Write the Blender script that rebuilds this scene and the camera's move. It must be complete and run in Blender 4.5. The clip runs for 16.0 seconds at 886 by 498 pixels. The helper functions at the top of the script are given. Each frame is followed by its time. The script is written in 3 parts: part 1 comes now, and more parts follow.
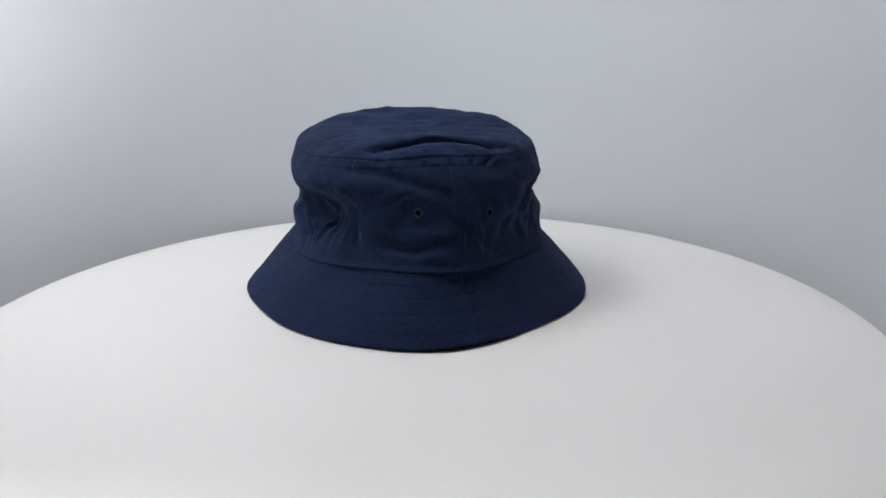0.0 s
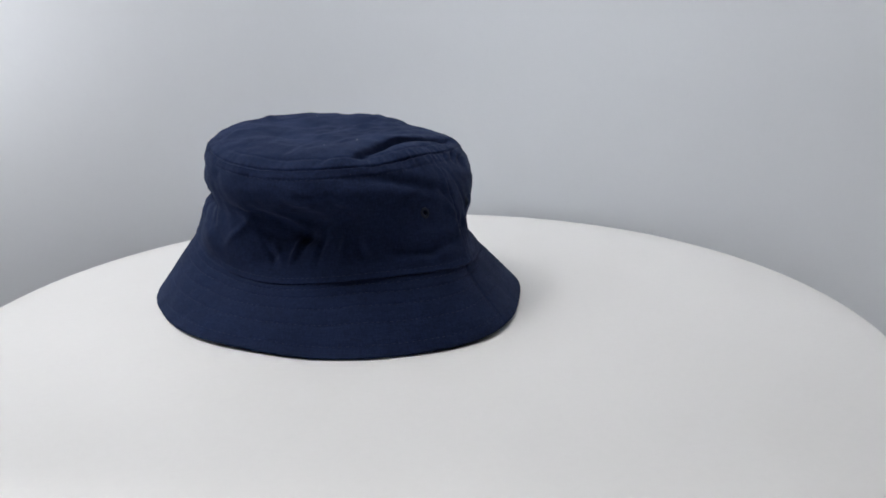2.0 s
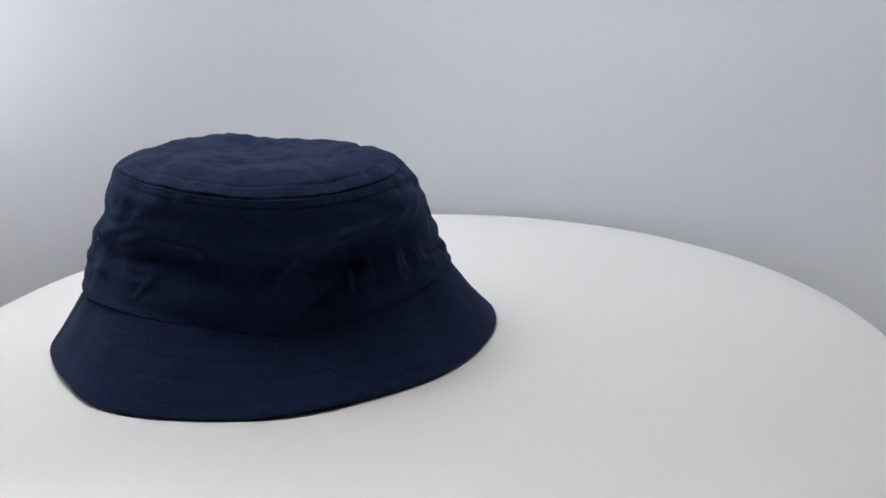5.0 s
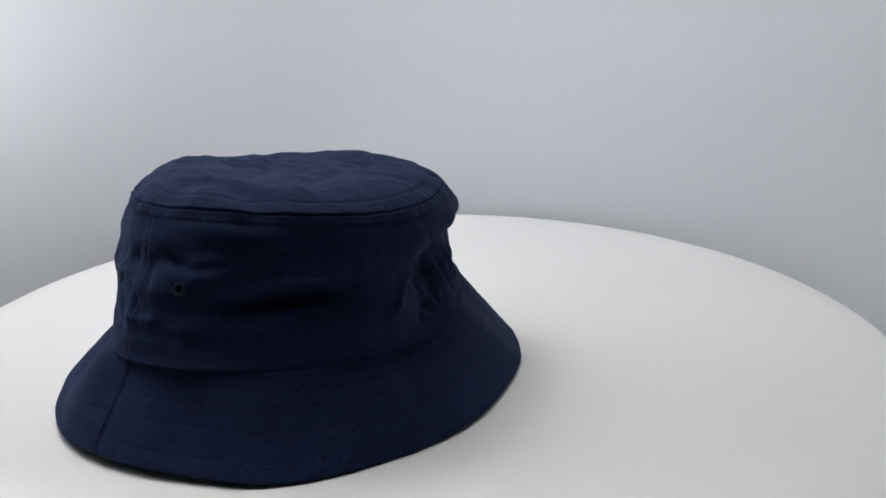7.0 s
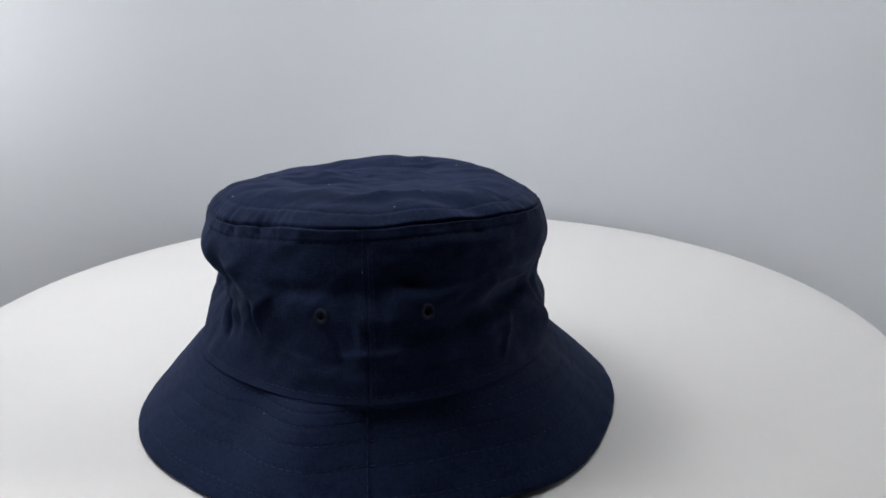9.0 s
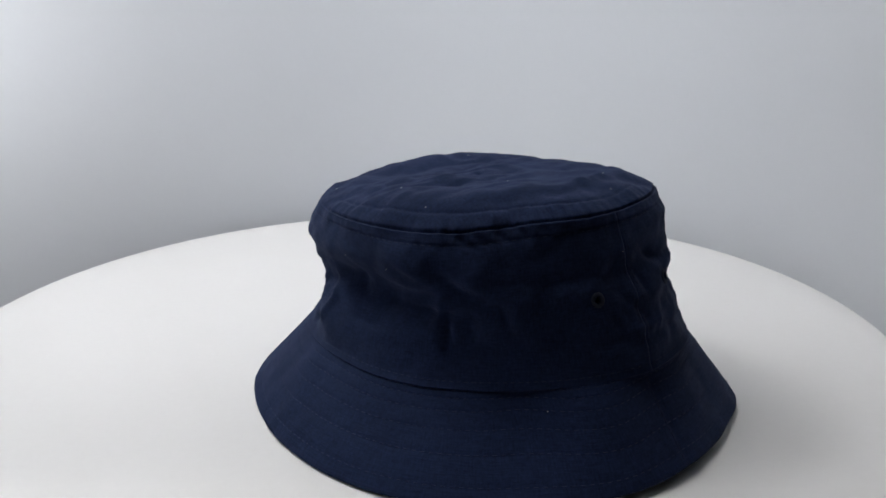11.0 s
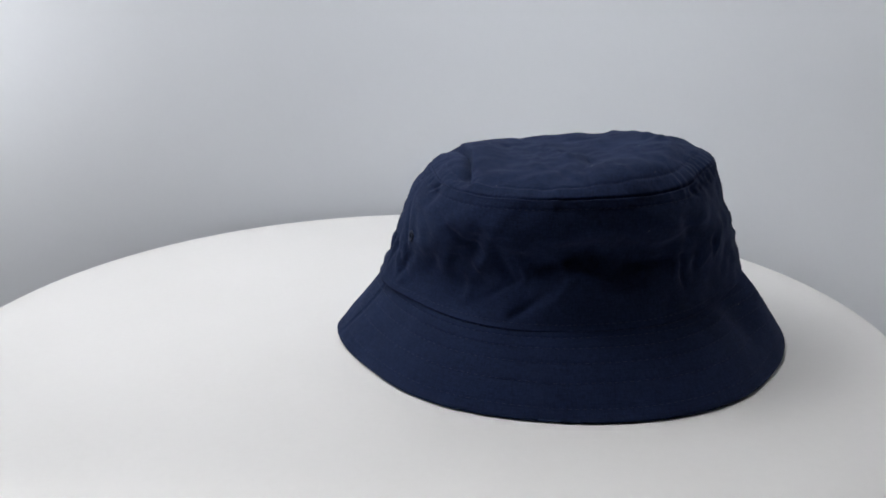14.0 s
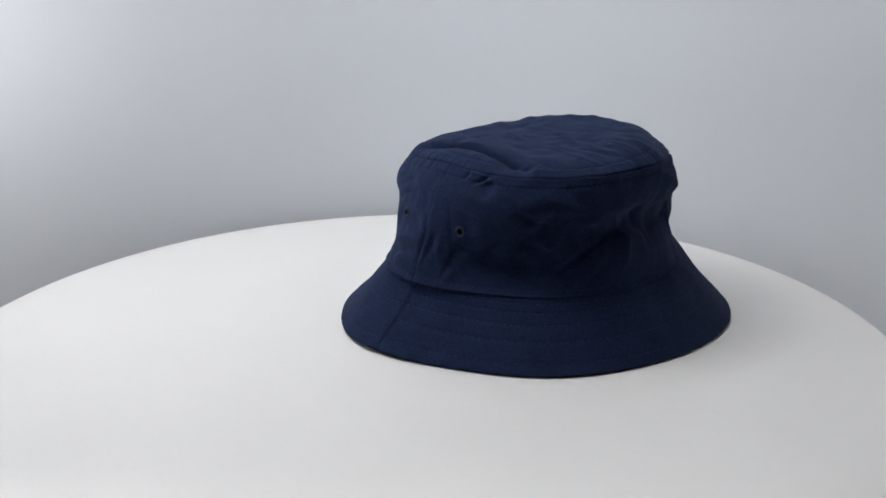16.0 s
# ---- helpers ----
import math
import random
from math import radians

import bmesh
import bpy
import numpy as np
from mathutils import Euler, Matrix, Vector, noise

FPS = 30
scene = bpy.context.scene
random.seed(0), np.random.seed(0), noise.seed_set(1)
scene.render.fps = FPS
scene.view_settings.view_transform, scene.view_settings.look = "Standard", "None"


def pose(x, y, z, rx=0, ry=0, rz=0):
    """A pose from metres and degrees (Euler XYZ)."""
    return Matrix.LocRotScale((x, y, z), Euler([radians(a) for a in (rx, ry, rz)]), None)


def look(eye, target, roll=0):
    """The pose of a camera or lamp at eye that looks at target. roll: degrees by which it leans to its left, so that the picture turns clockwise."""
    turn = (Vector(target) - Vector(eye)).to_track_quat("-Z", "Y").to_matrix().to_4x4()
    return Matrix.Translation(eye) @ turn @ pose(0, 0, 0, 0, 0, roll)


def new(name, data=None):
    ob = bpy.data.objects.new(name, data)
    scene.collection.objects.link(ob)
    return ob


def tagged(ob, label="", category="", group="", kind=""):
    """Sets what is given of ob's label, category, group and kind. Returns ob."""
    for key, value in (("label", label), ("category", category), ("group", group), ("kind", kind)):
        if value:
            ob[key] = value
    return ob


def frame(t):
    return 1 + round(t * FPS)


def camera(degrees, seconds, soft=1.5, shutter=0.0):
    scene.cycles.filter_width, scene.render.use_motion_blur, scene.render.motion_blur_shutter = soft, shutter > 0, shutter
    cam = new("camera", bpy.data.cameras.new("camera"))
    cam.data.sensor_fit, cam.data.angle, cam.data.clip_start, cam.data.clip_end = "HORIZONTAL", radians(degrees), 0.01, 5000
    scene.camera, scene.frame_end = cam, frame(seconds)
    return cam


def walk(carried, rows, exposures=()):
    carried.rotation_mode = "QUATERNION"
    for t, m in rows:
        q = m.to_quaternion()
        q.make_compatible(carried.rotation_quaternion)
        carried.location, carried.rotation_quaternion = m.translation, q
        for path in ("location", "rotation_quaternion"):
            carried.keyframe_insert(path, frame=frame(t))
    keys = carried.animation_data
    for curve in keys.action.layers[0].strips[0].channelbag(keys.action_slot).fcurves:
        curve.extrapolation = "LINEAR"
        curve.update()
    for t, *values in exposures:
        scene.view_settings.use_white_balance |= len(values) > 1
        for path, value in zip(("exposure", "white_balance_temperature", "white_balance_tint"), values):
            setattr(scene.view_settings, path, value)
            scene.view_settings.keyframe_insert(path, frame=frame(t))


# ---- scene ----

# A hat turns on a round white turntable before a curved backdrop; the camera stands still.
TOP = 0.750          # height of the turntable's top face
RADIUS = 0.2850      # of the turntable
DISC = (-0.0033, -0.0071)   # the disc's middle
SPIN = 18.393        # degrees per second, anticlockwise from above
EYE = (0.0, -0.50, TOP + 0.19839)
PITCH, YAW, ROLL = 16.713, 1.757, -0.633

cam = camera(55.33, 16.0, soft=1.7)
_cp, _sp = math.cos(radians(PITCH)), math.sin(radians(PITCH))
AIM = (EYE[0] + math.sin(radians(YAW)) * _cp, EYE[1] + math.cos(radians(YAW)) * _cp, EYE[2] - _sp)
walk(cam, [(0.0, look(EYE, AIM, ROLL)), (16.0, look(EYE, AIM, ROLL))], exposures=[(0.0, 0.0), (16.0, 0.0)])

# ---- light ----
world = bpy.data.worlds.new("room")
world.use_nodes = True
scene.world = world
world.node_tree.nodes["Background"].inputs[0].default_value = (0.62, 0.70, 0.86, 1)
world.node_tree.nodes["Background"].inputs[1].default_value = 0.05


def softbox_lamp(name, eye, target, sx, sy, watts, colour):
    data = bpy.data.lights.new(name, "AREA")
    data.shape, data.size, data.size_y, data.energy, data.color = "RECTANGLE", sx, sy, watts, colour
    ob = new(name, data)
    ob.matrix_world = look(eye, target)
    return ob


softbox_lamp("outer_softbox", (-0.68, 0.08, TOP + 0.70), (-0.14, 0.03, TOP), 0.50, 0.50, 20.8, (1.0, 0.985, 0.97))
softbox_lamp("key_softbox", (-0.36, 0.11, TOP + 0.66), (-0.14, 0.03, TOP), 0.22, 0.22, 1.55, (1.0, 0.985, 0.97))
softbox_lamp("overhead_softbox", (-0.26, 0.06, TOP + 0.95), (-0.22, 0.26, TOP + 0.25), 0.6, 0.4, 4.4, (1.0, 0.99, 0.985))
# unseen fill added behind the cloth to brighten the backdrop
softbox_lamp("backdrop_fill", (0.20, 1.0, TOP + 0.32), (0.12, 0.34, TOP + 0.14), 1.4, 0.6, 5.8, (0.95, 0.975, 1.0))


# ---- materials ----
def material(name):
    m = bpy.data.materials.new(name)
    m.use_nodes = True
    nt = m.node_tree
    return m, nt, nt.nodes["Principled BSDF"]


def node(nt, kind, **sockets):
    n = nt.nodes.new(kind)
    for key, value in sockets.items():
        n.inputs[key.replace("_", " ")].default_value = value
    return n


def noise_node(nt, coords, scale, detail=4.0, rough=0.55):
    n = node(nt, "ShaderNodeTexNoise", Scale=scale, Detail=detail, Roughness=rough)
    nt.links.new(coords, n.inputs["Vector"])
    return n


def ramp(nt, fac, lo, hi, a=0.3, b=0.7):
    r = nt.nodes.new("ShaderNodeValToRGB")
    r.color_ramp.elements[0].position, r.color_ramp.elements[0].color = a, (*lo, 1)
    r.color_ramp.elements[1].position, r.color_ramp.elements[1].color = b, (*hi, 1)
    nt.links.new(fac, r.inputs[0])
    return r


def mix_colour(nt, fac, a, b, blend="MIX"):
    m = nt.nodes.new("ShaderNodeMix")
    m.data_type, m.blend_type = "RGBA", blend
    for value, socket in ((fac, m.inputs[0]), (a, m.inputs[6]), (b, m.inputs[7])):
        if isinstance(value, (int, float)):
            socket.default_value = value
        elif isinstance(value, tuple):
            socket.default_value = (*value, 1)
        else:
            nt.links.new(value, socket)
    return m.outputs[2]


def bumped(nt, bsdf, height, strength, distance, normal=None):
    b = node(nt, "ShaderNodeBump", Strength=strength, Distance=distance)
    nt.links.new(height, b.inputs["Height"])
    if normal:
        nt.links.new(normal, b.inputs["Normal"])
    nt.links.new(b.outputs[0], bsdf.inputs["Normal"])
    return b.outputs[0]


def cotton(name, dark, light, weave=0.15):
    """Washed cotton twill: slubs, fine weave, faded patches and a soft nap."""
    m, nt, b = material(name)
    co = nt.nodes.new("ShaderNodeTexCoord").outputs["Object"]
    fade = noise_node(nt, co, 38, 3)
    slub = noise_node(nt, co, 620, 4, 0.7)
    c1 = ramp(nt, fade.outputs[0], dark, light, 0.25, 0.78).outputs[0]
    c2 = ramp(nt, slub.outputs[0], (0.72, 0.72, 0.74), (1.28, 1.28, 1.26), 0.3, 0.7).outputs[0]
    nt.links.new(mix_colour(nt, 0.8, c1, c2, "MULTIPLY"), b.inputs["Base Color"])
    b.inputs["Roughness"].default_value = 0.88
    b.inputs["Specular IOR Level"].default_value = 0.10
    b.inputs["Sheen Weight"].default_value = 0.07
    b.inputs["Sheen Roughness"].default_value = 0.5
    b.inputs["Sheen Tint"].default_value = (0.35, 0.47, 0.85, 1)
    uv = nt.nodes.new("ShaderNodeTexCoord").outputs["UV"]
    threads = []
    for across in ((170, 1700, 1), (1600, 240, 1)):   # uneven yarns of the weave, both ways
        mp = nt.nodes.new("ShaderNodeMapping")
        mp.inputs["Scale"].default_value = across
        nt.links.new(uv, mp.inputs["Vector"])
        threads.append(noise_node(nt, mp.outputs[0], 1.0, 2, 0.6).outputs[0])
    yarn = mix_colour(nt, 0.5, threads[0], threads[1])
    c3 = ramp(nt, yarn, (0.74, 0.74, 0.76), (1.28, 1.27, 1.24), 0.38, 0.62).outputs[0]
    nt.links.new(mix_colour(nt, 0.9, mix_colour(nt, 0.8, c1, c2, "MULTIPLY"), c3, "MULTIPLY"), b.inputs["Base Color"])
    warp = node(nt, "ShaderNodeTexWave", Scale=900.0, Distortion=2.2, Detail=2.0, Detail_Scale=1.5)
    warp.bands_direction = "DIAGONAL"
    nt.links.new(uv, warp.inputs["Vector"])
    n1 = bumped(nt, b, warp.outputs["Fac"], weave, 0.0002)
    crumple = noise_node(nt, co, 110, 5, 0.6)
    n2 = bumped(nt, b, crumple.outputs[0], 0.28, 0.0012, n1)
    bumped(nt, b, yarn, 0.6, 0.0004, n2)
    return m


def matt_white(name, base, rough, spec, spots=0.03):
    m, nt, b = material(name)
    co = nt.nodes.new("ShaderNodeTexCoord").outputs["Object"]
    broad = noise_node(nt, co, 7, 3)
    fine = noise_node(nt, co, 240, 3)
    lo = tuple(v * (1 - spots) for v in base)
    c1 = ramp(nt, broad.outputs[0], lo, base).outputs[0]
    c2 = ramp(nt, fine.outputs[0], (0.985, 0.985, 0.985), (1.0, 1.0, 1.0)).outputs[0]
    nt.links.new(mix_colour(nt, 1.0, c1, c2, "MULTIPLY"), b.inputs["Base Color"])
    r = node(nt, "ShaderNodeMapRange", To_Min=rough - 0.06, To_Max=rough + 0.06)
    nt.links.new(broad.outputs[0], r.inputs["Value"])
    nt.links.new(r.outputs[0], b.inputs["Roughness"])
    b.inputs["Specular IOR Level"].default_value = spec
    bumped(nt, b, fine.outputs[0], 0.06, 0.0004)
    return m


NAVY = cotton("navy_cotton", (0.0089, 0.0158, 0.0455), (0.0129, 0.0226, 0.0615))
THREAD = cotton("navy_thread", (0.018, 0.027, 0.058), (0.029, 0.040, 0.080), 0.1)
EYELET = cotton("dark_eyelet_thread", (0.018, 0.025, 0.044), (0.032, 0.040, 0.064), 0.1)
LINT = matt_white("pale_lint", (0.55, 0.58, 0.55), 0.9, 0.1)
LAMINATE = matt_white("white_laminate", (0.81, 0.80, 0.79), 0.48, 0.32)
EDGE = matt_white("white_edge_banding", (0.74, 0.74, 0.73), 0.5, 0.3)
SHEET = matt_white("pale_grey_backdrop_sheet", (0.80, 0.815, 0.845), 0.8, 0.15)
LINEN = SHEET.node_tree.nodes.new("ShaderNodeBsdfTranslucent")   # the sheet is thin tent cloth: light from behind comes through
LINEN.inputs[0].default_value = (0.82, 0.86, 0.92, 1)
BLEND = node(SHEET.node_tree, "ShaderNodeMixShader", Fac=0.35)
SHEET.node_tree.links.new(SHEET.node_tree.nodes["Principled BSDF"].outputs[0], BLEND.inputs[1])
SHEET.node_tree.links.new(LINEN.outputs[0], BLEND.inputs[2])
SHEET.node_tree.links.new(BLEND.outputs[0], SHEET.node_tree.nodes["Material Output"].inputs[0])
BASE = matt_white("grey_plastic", (0.30, 0.30, 0.31), 0.5, 0.4)
ROOM = matt_white("grey_room_paint", (0.12, 0.12, 0.125), 0.9, 0.1)
FLOOR = matt_white("grey_studio_floor", (0.22, 0.22, 0.23), 0.8, 0.15)


# ---- building helpers ----
def part(name, data, mat, parent=None, label="", smooth=True):
    """Links a bmesh, or lists of vertices and faces, as one mesh object."""
    me = bpy.data.meshes.new(name)
    if isinstance(data, tuple):
        me.from_pydata([tuple(v) for v in data[0]], [], [tuple(f) for f in data[1]])
        if len(data) > 2:
            uv = me.uv_layers.new(name="UVMap")
            loops = np.empty(len(me.loops), dtype=np.int32)
            me.loops.foreach_get("vertex_index", loops)
            uv.data.foreach_set("uv", np.asarray(data[2], dtype=np.float32)[loops].ravel())
    else:
        data.to_mesh(me)
        data.free()
    me.polygons.foreach_set("use_smooth", [smooth] * len(me.polygons))
    me.materials.append(mat)
    ob = new(name, me)
    ob.parent = parent
    if label:
        tagged(ob, label)
    return ob


def lathe(profile, n=192):
    """A turned solid from (radius, height) pairs; ends at radius 0 close it."""
    bm = bmesh.new()
    rings = []
    for r, z in profile:
        if r < 1e-6:
            rings.append([bm.verts.new((0, 0, z))])
        else:
            rings.append([bm.verts.new((r * math.cos(2 * math.pi * i / n), r * math.sin(2 * math.pi * i / n), z)) for i in range(n)])
    for a, b in zip(rings, rings[1:]):
        for i in range(n):
            j = (i + 1) % n
            if len(a) == 1:
                bm.faces.new((a[0], b[i], b[j]))
            elif len(b) == 1:
                bm.faces.new((a[i], a[j], b[0]))
            else:
                bm.faces.new((a[i], a[j], b[j], b[i]))
    bmesh.ops.recalc_face_normals(bm, faces=bm.faces)
    return bm


# ---- the set: floor, curved backdrop, plain room round it ----
def backdrop():
    """A thin bent sheet that stands in a shallow curve behind the turntable."""
    plan = []
    for a in np.linspace(-math.pi * 0.62, math.pi * 0.62, 120):
        plan.append((BACK_X * math.sin(a), BACK_Y0 + BACK_Y * math.cos(a)))
    rise = [0.0, 0.3, 0.5, 0.6, 0.65, 0.68, 0.70, 0.715, 0.73, 0.745, 0.76, 0.775, 0.79, 0.81, 0.83, 0.86, 0.9, 1.1, 1.4, 1.9]
    verts = []
    for z in rise:
        # the foot of the cloth sweeps in towards the disc
        q = min(max((z - TOP + 0.08) / 0.20, 0.0), 1.0)
        hold = COVE + (1 - COVE) * math.sin(q * math.pi / 2)
        for x, y in plan:
            far = math.hypot(x, y)
            gap = far - RADIUS - 0.012
            r = RADIUS + 0.012 + gap * hold if gap > 0 else far
            verts.append((x / far * r, y / far * r, z))
    n = len(plan)
    faces = [(i * n + j, (i + 1) * n + j, (i + 1) * n + j + 1, i * n + j + 1) for i in range(len(rise) - 1) for j in range(n - 1)]
    tagged(part("backdrop", (verts, faces), SHEET), "smooth pale grey curved tent cloth behind the turntable", "backdrop", kind="structure")


def light_block_board():
    """Added unseen board outside the cloth's foot: blocks the back lamp, darkening the cloth."""
    verts, faces = [], []
    angles = np.linspace(-math.pi * 0.62, math.pi * 0.62, 100)
    for out, z in ((0.022, 0.0), (0.022, TOP + 0.002), (0.028, TOP + 0.002), (0.028, 0.0)):
        verts += [((BACK_X + out) * math.sin(a), BACK_Y0 + (BACK_Y + out) * math.cos(a), z) for a in angles]
    n = len(angles)
    for k in range(4):
        for j in range(n - 1):
            faces.append((k * n + j, k * n + j + 1, (k + 1) % 4 * n + j + 1, (k + 1) % 4 * n + j))
    for e in (0, n - 1):
        faces.append(tuple(k * n + e for k in range(4)))
    tagged(part("light_block_board", (verts, faces), BASE, smooth=False), "unseen grey board added round the cloth's foot to block light from behind", "board", kind="structure")


BACK_X, BACK_Y, BACK_Y0 = 0.415, 0.365, -0.03
COVE = 0.30   # how much of the gap is left at the foot of the cloth


def box(lo, hi):
    bm = bmesh.new()
    bmesh.ops.create_cube(bm, size=1)
    for v in bm.verts:
        v.co = Vector([(a + b) / 2 + c * (b - a) for a, b, c in zip(lo, hi, v.co)])
    return bm


def room():
    tagged(part("floor", box((-1.9, -2.2, -0.05), (1.9, 1.2, 0.0)), FLOOR, smooth=False), "plain grey studio floor under the pedestal", "floor", kind="structure")
    for name, lo, hi in (("wall_north", (-1.9, 1.2, -0.05), (1.9, 1.3, 2.6)), ("wall_south", (-1.9, -2.3, -0.05), (1.9, -2.2, 2.6)),
                         ("wall_west", (-2.0, -2.3, -0.05), (-1.9, 1.3, 2.6)), ("wall_east", (1.9, -2.3, -0.05), (2.0, 1.3, 2.6)),
                         ("ceiling", (-2.0, -2.3, 2.6), (2.0, 1.3, 2.7))):
        tagged(part(name, box(lo, hi), ROOM, smooth=False), "plain grey painted surface of the studio", name.split("_")[0], kind="structure")


room()
backdrop()
light_block_board()


# ---- turntable ----
def turntable():
    low = TOP - 0.0205
    stand = tagged(new("pedestal"), "round grey pedestal that carries the white turntable", "pedestal")
    part("foot", lathe([(0, 0), (0.16, 0), (0.162, 0.004), (0.16, 0.02), (0.04, 0.03), (0, 0.03)], 96), BASE, stand)
    part("column", lathe([(0, 0.0302), (0.035, 0.0302), (0.035, low - 0.04), (0, low - 0.04)], 64), BASE, stand)
    part("housing", lathe([(0, low - 0.0398), (0.098, low - 0.0398), (0.10, low - 0.036), (0.10, low - 0.003), (0.098, low), (0, low)], 96), BASE, stand)
    ob = tagged(new("turntable"), "large round white turntable disc with a smooth matt top", "turntable")
    r = RADIUS
    part("top_panel", lathe([(0, -0.020), (r - 0.0012, -0.020), (r - 0.0012, -0.0004), (r - 0.0020, 0.0)]
                            + [(r * q, 0.0) for q in (0.93, 0.8, 0.6, 0.4, 0.2)] + [(0, 0.0)], 256), LAMINATE, ob)
    part("edge_band", lathe([(r - 0.0011, -0.0195), (r - 0.0003, -0.0193), (r, -0.0185), (r, -0.0016), (r - 0.0003, -0.0007), (r - 0.0011, -0.0004), (r - 0.0011, -0.0195)], 256), EDGE, ob, "thin white edge band")
    return ob


disc = turntable()


# ---- bucket hat ----
# Outlines of its rings from rim to tip about its middle: mean and harmonics in millimetres (cosine, sine, cosine of twice the angle, ...).
RIM = [126.4, -4.02, 1.24, -5.42, -2.0, 0.61, 1.94, 0.73, -0.17, -0.12, -0.77, -0.75, -0.37, -0.35, -0.2, 0.38, 0.59]
MID = [99.93, -4.52, 3.91, -7.79, -7.12, 2.98, 4.1, 4.56, 0.62]
SEAM = [95.01, -3.32, 1.93, -7.99, -5.16, 1.98, 2.27, 0.74, 1.83, -0.14, -1.06, -0.33, -0.78]
LOW = [89.88, -4.46, 2.92, -6.69, -5.75, 2.09, 3.81, 3.18, 1.85, 0.12, 0.64, 1.03, -1.09]
WAIST = [85.76, -2.61, 2.9, -7.87, -7.26, -0.01, 1.38, 2.47, -0.2, -1.24, -1.06, 1.93, 0.86]
BULGE = [88.29, -4.14, 0.94, -1.97, -1.8, 0.62, -0.15, -0.46, -1.02, -0.41, -0.13, 0.01, -0.43]
TIP = [81.96, -3.86, 3.93, 0.8, -0.81, 0.79, -0.66, -0.26, -0.78, -0.51, 0.5, -0.07, 0.1]
RIM_Z = [1.75, -0.53, 0.88, -0.37, -0.23, 0.3, -0.39, -0.13, 0.5, -0.22, -0.45]
SEAM_Z = [36.83, -0.17, 1.69, -2.77, -1.85, 1.77, 1.67]
TIP_Z = [103.19, -1.29, 2.49, -1.43, -1.6, 0.86, 0.79, 0.09, 0.11, 0.09, 0.15]
DOME = [6.7, -0.11, 3.51, -1.28, 2.73, -1.24, 1.39, 10.6]
BRIM_SAG = 0.737     # height of the brim's middle between rim and seam
BRIM_ROWS = [0.075, 0.24, 0.40, 0.56, 0.72, 0.88]   # stitching round the brim
SEAM_A, SEAM_C = 284.2, 106.2   # degrees: the two side seams


def ring(coefs, a):
    out = np.full_like(a, coefs[0])
    for i in range(1, len(coefs)):
        k = (i + 1) // 2
        out = out + coefs[i] * (np.cos(k * a) if i % 2 else np.sin(k * a))
    return out * 0.001


def near_angle(deg, at, wide):
    """1 at an angle round the hat, falling to 0 beside it."""
    return np.exp(-(((deg - at + 180) % 360 - 180) / wide) ** 2)


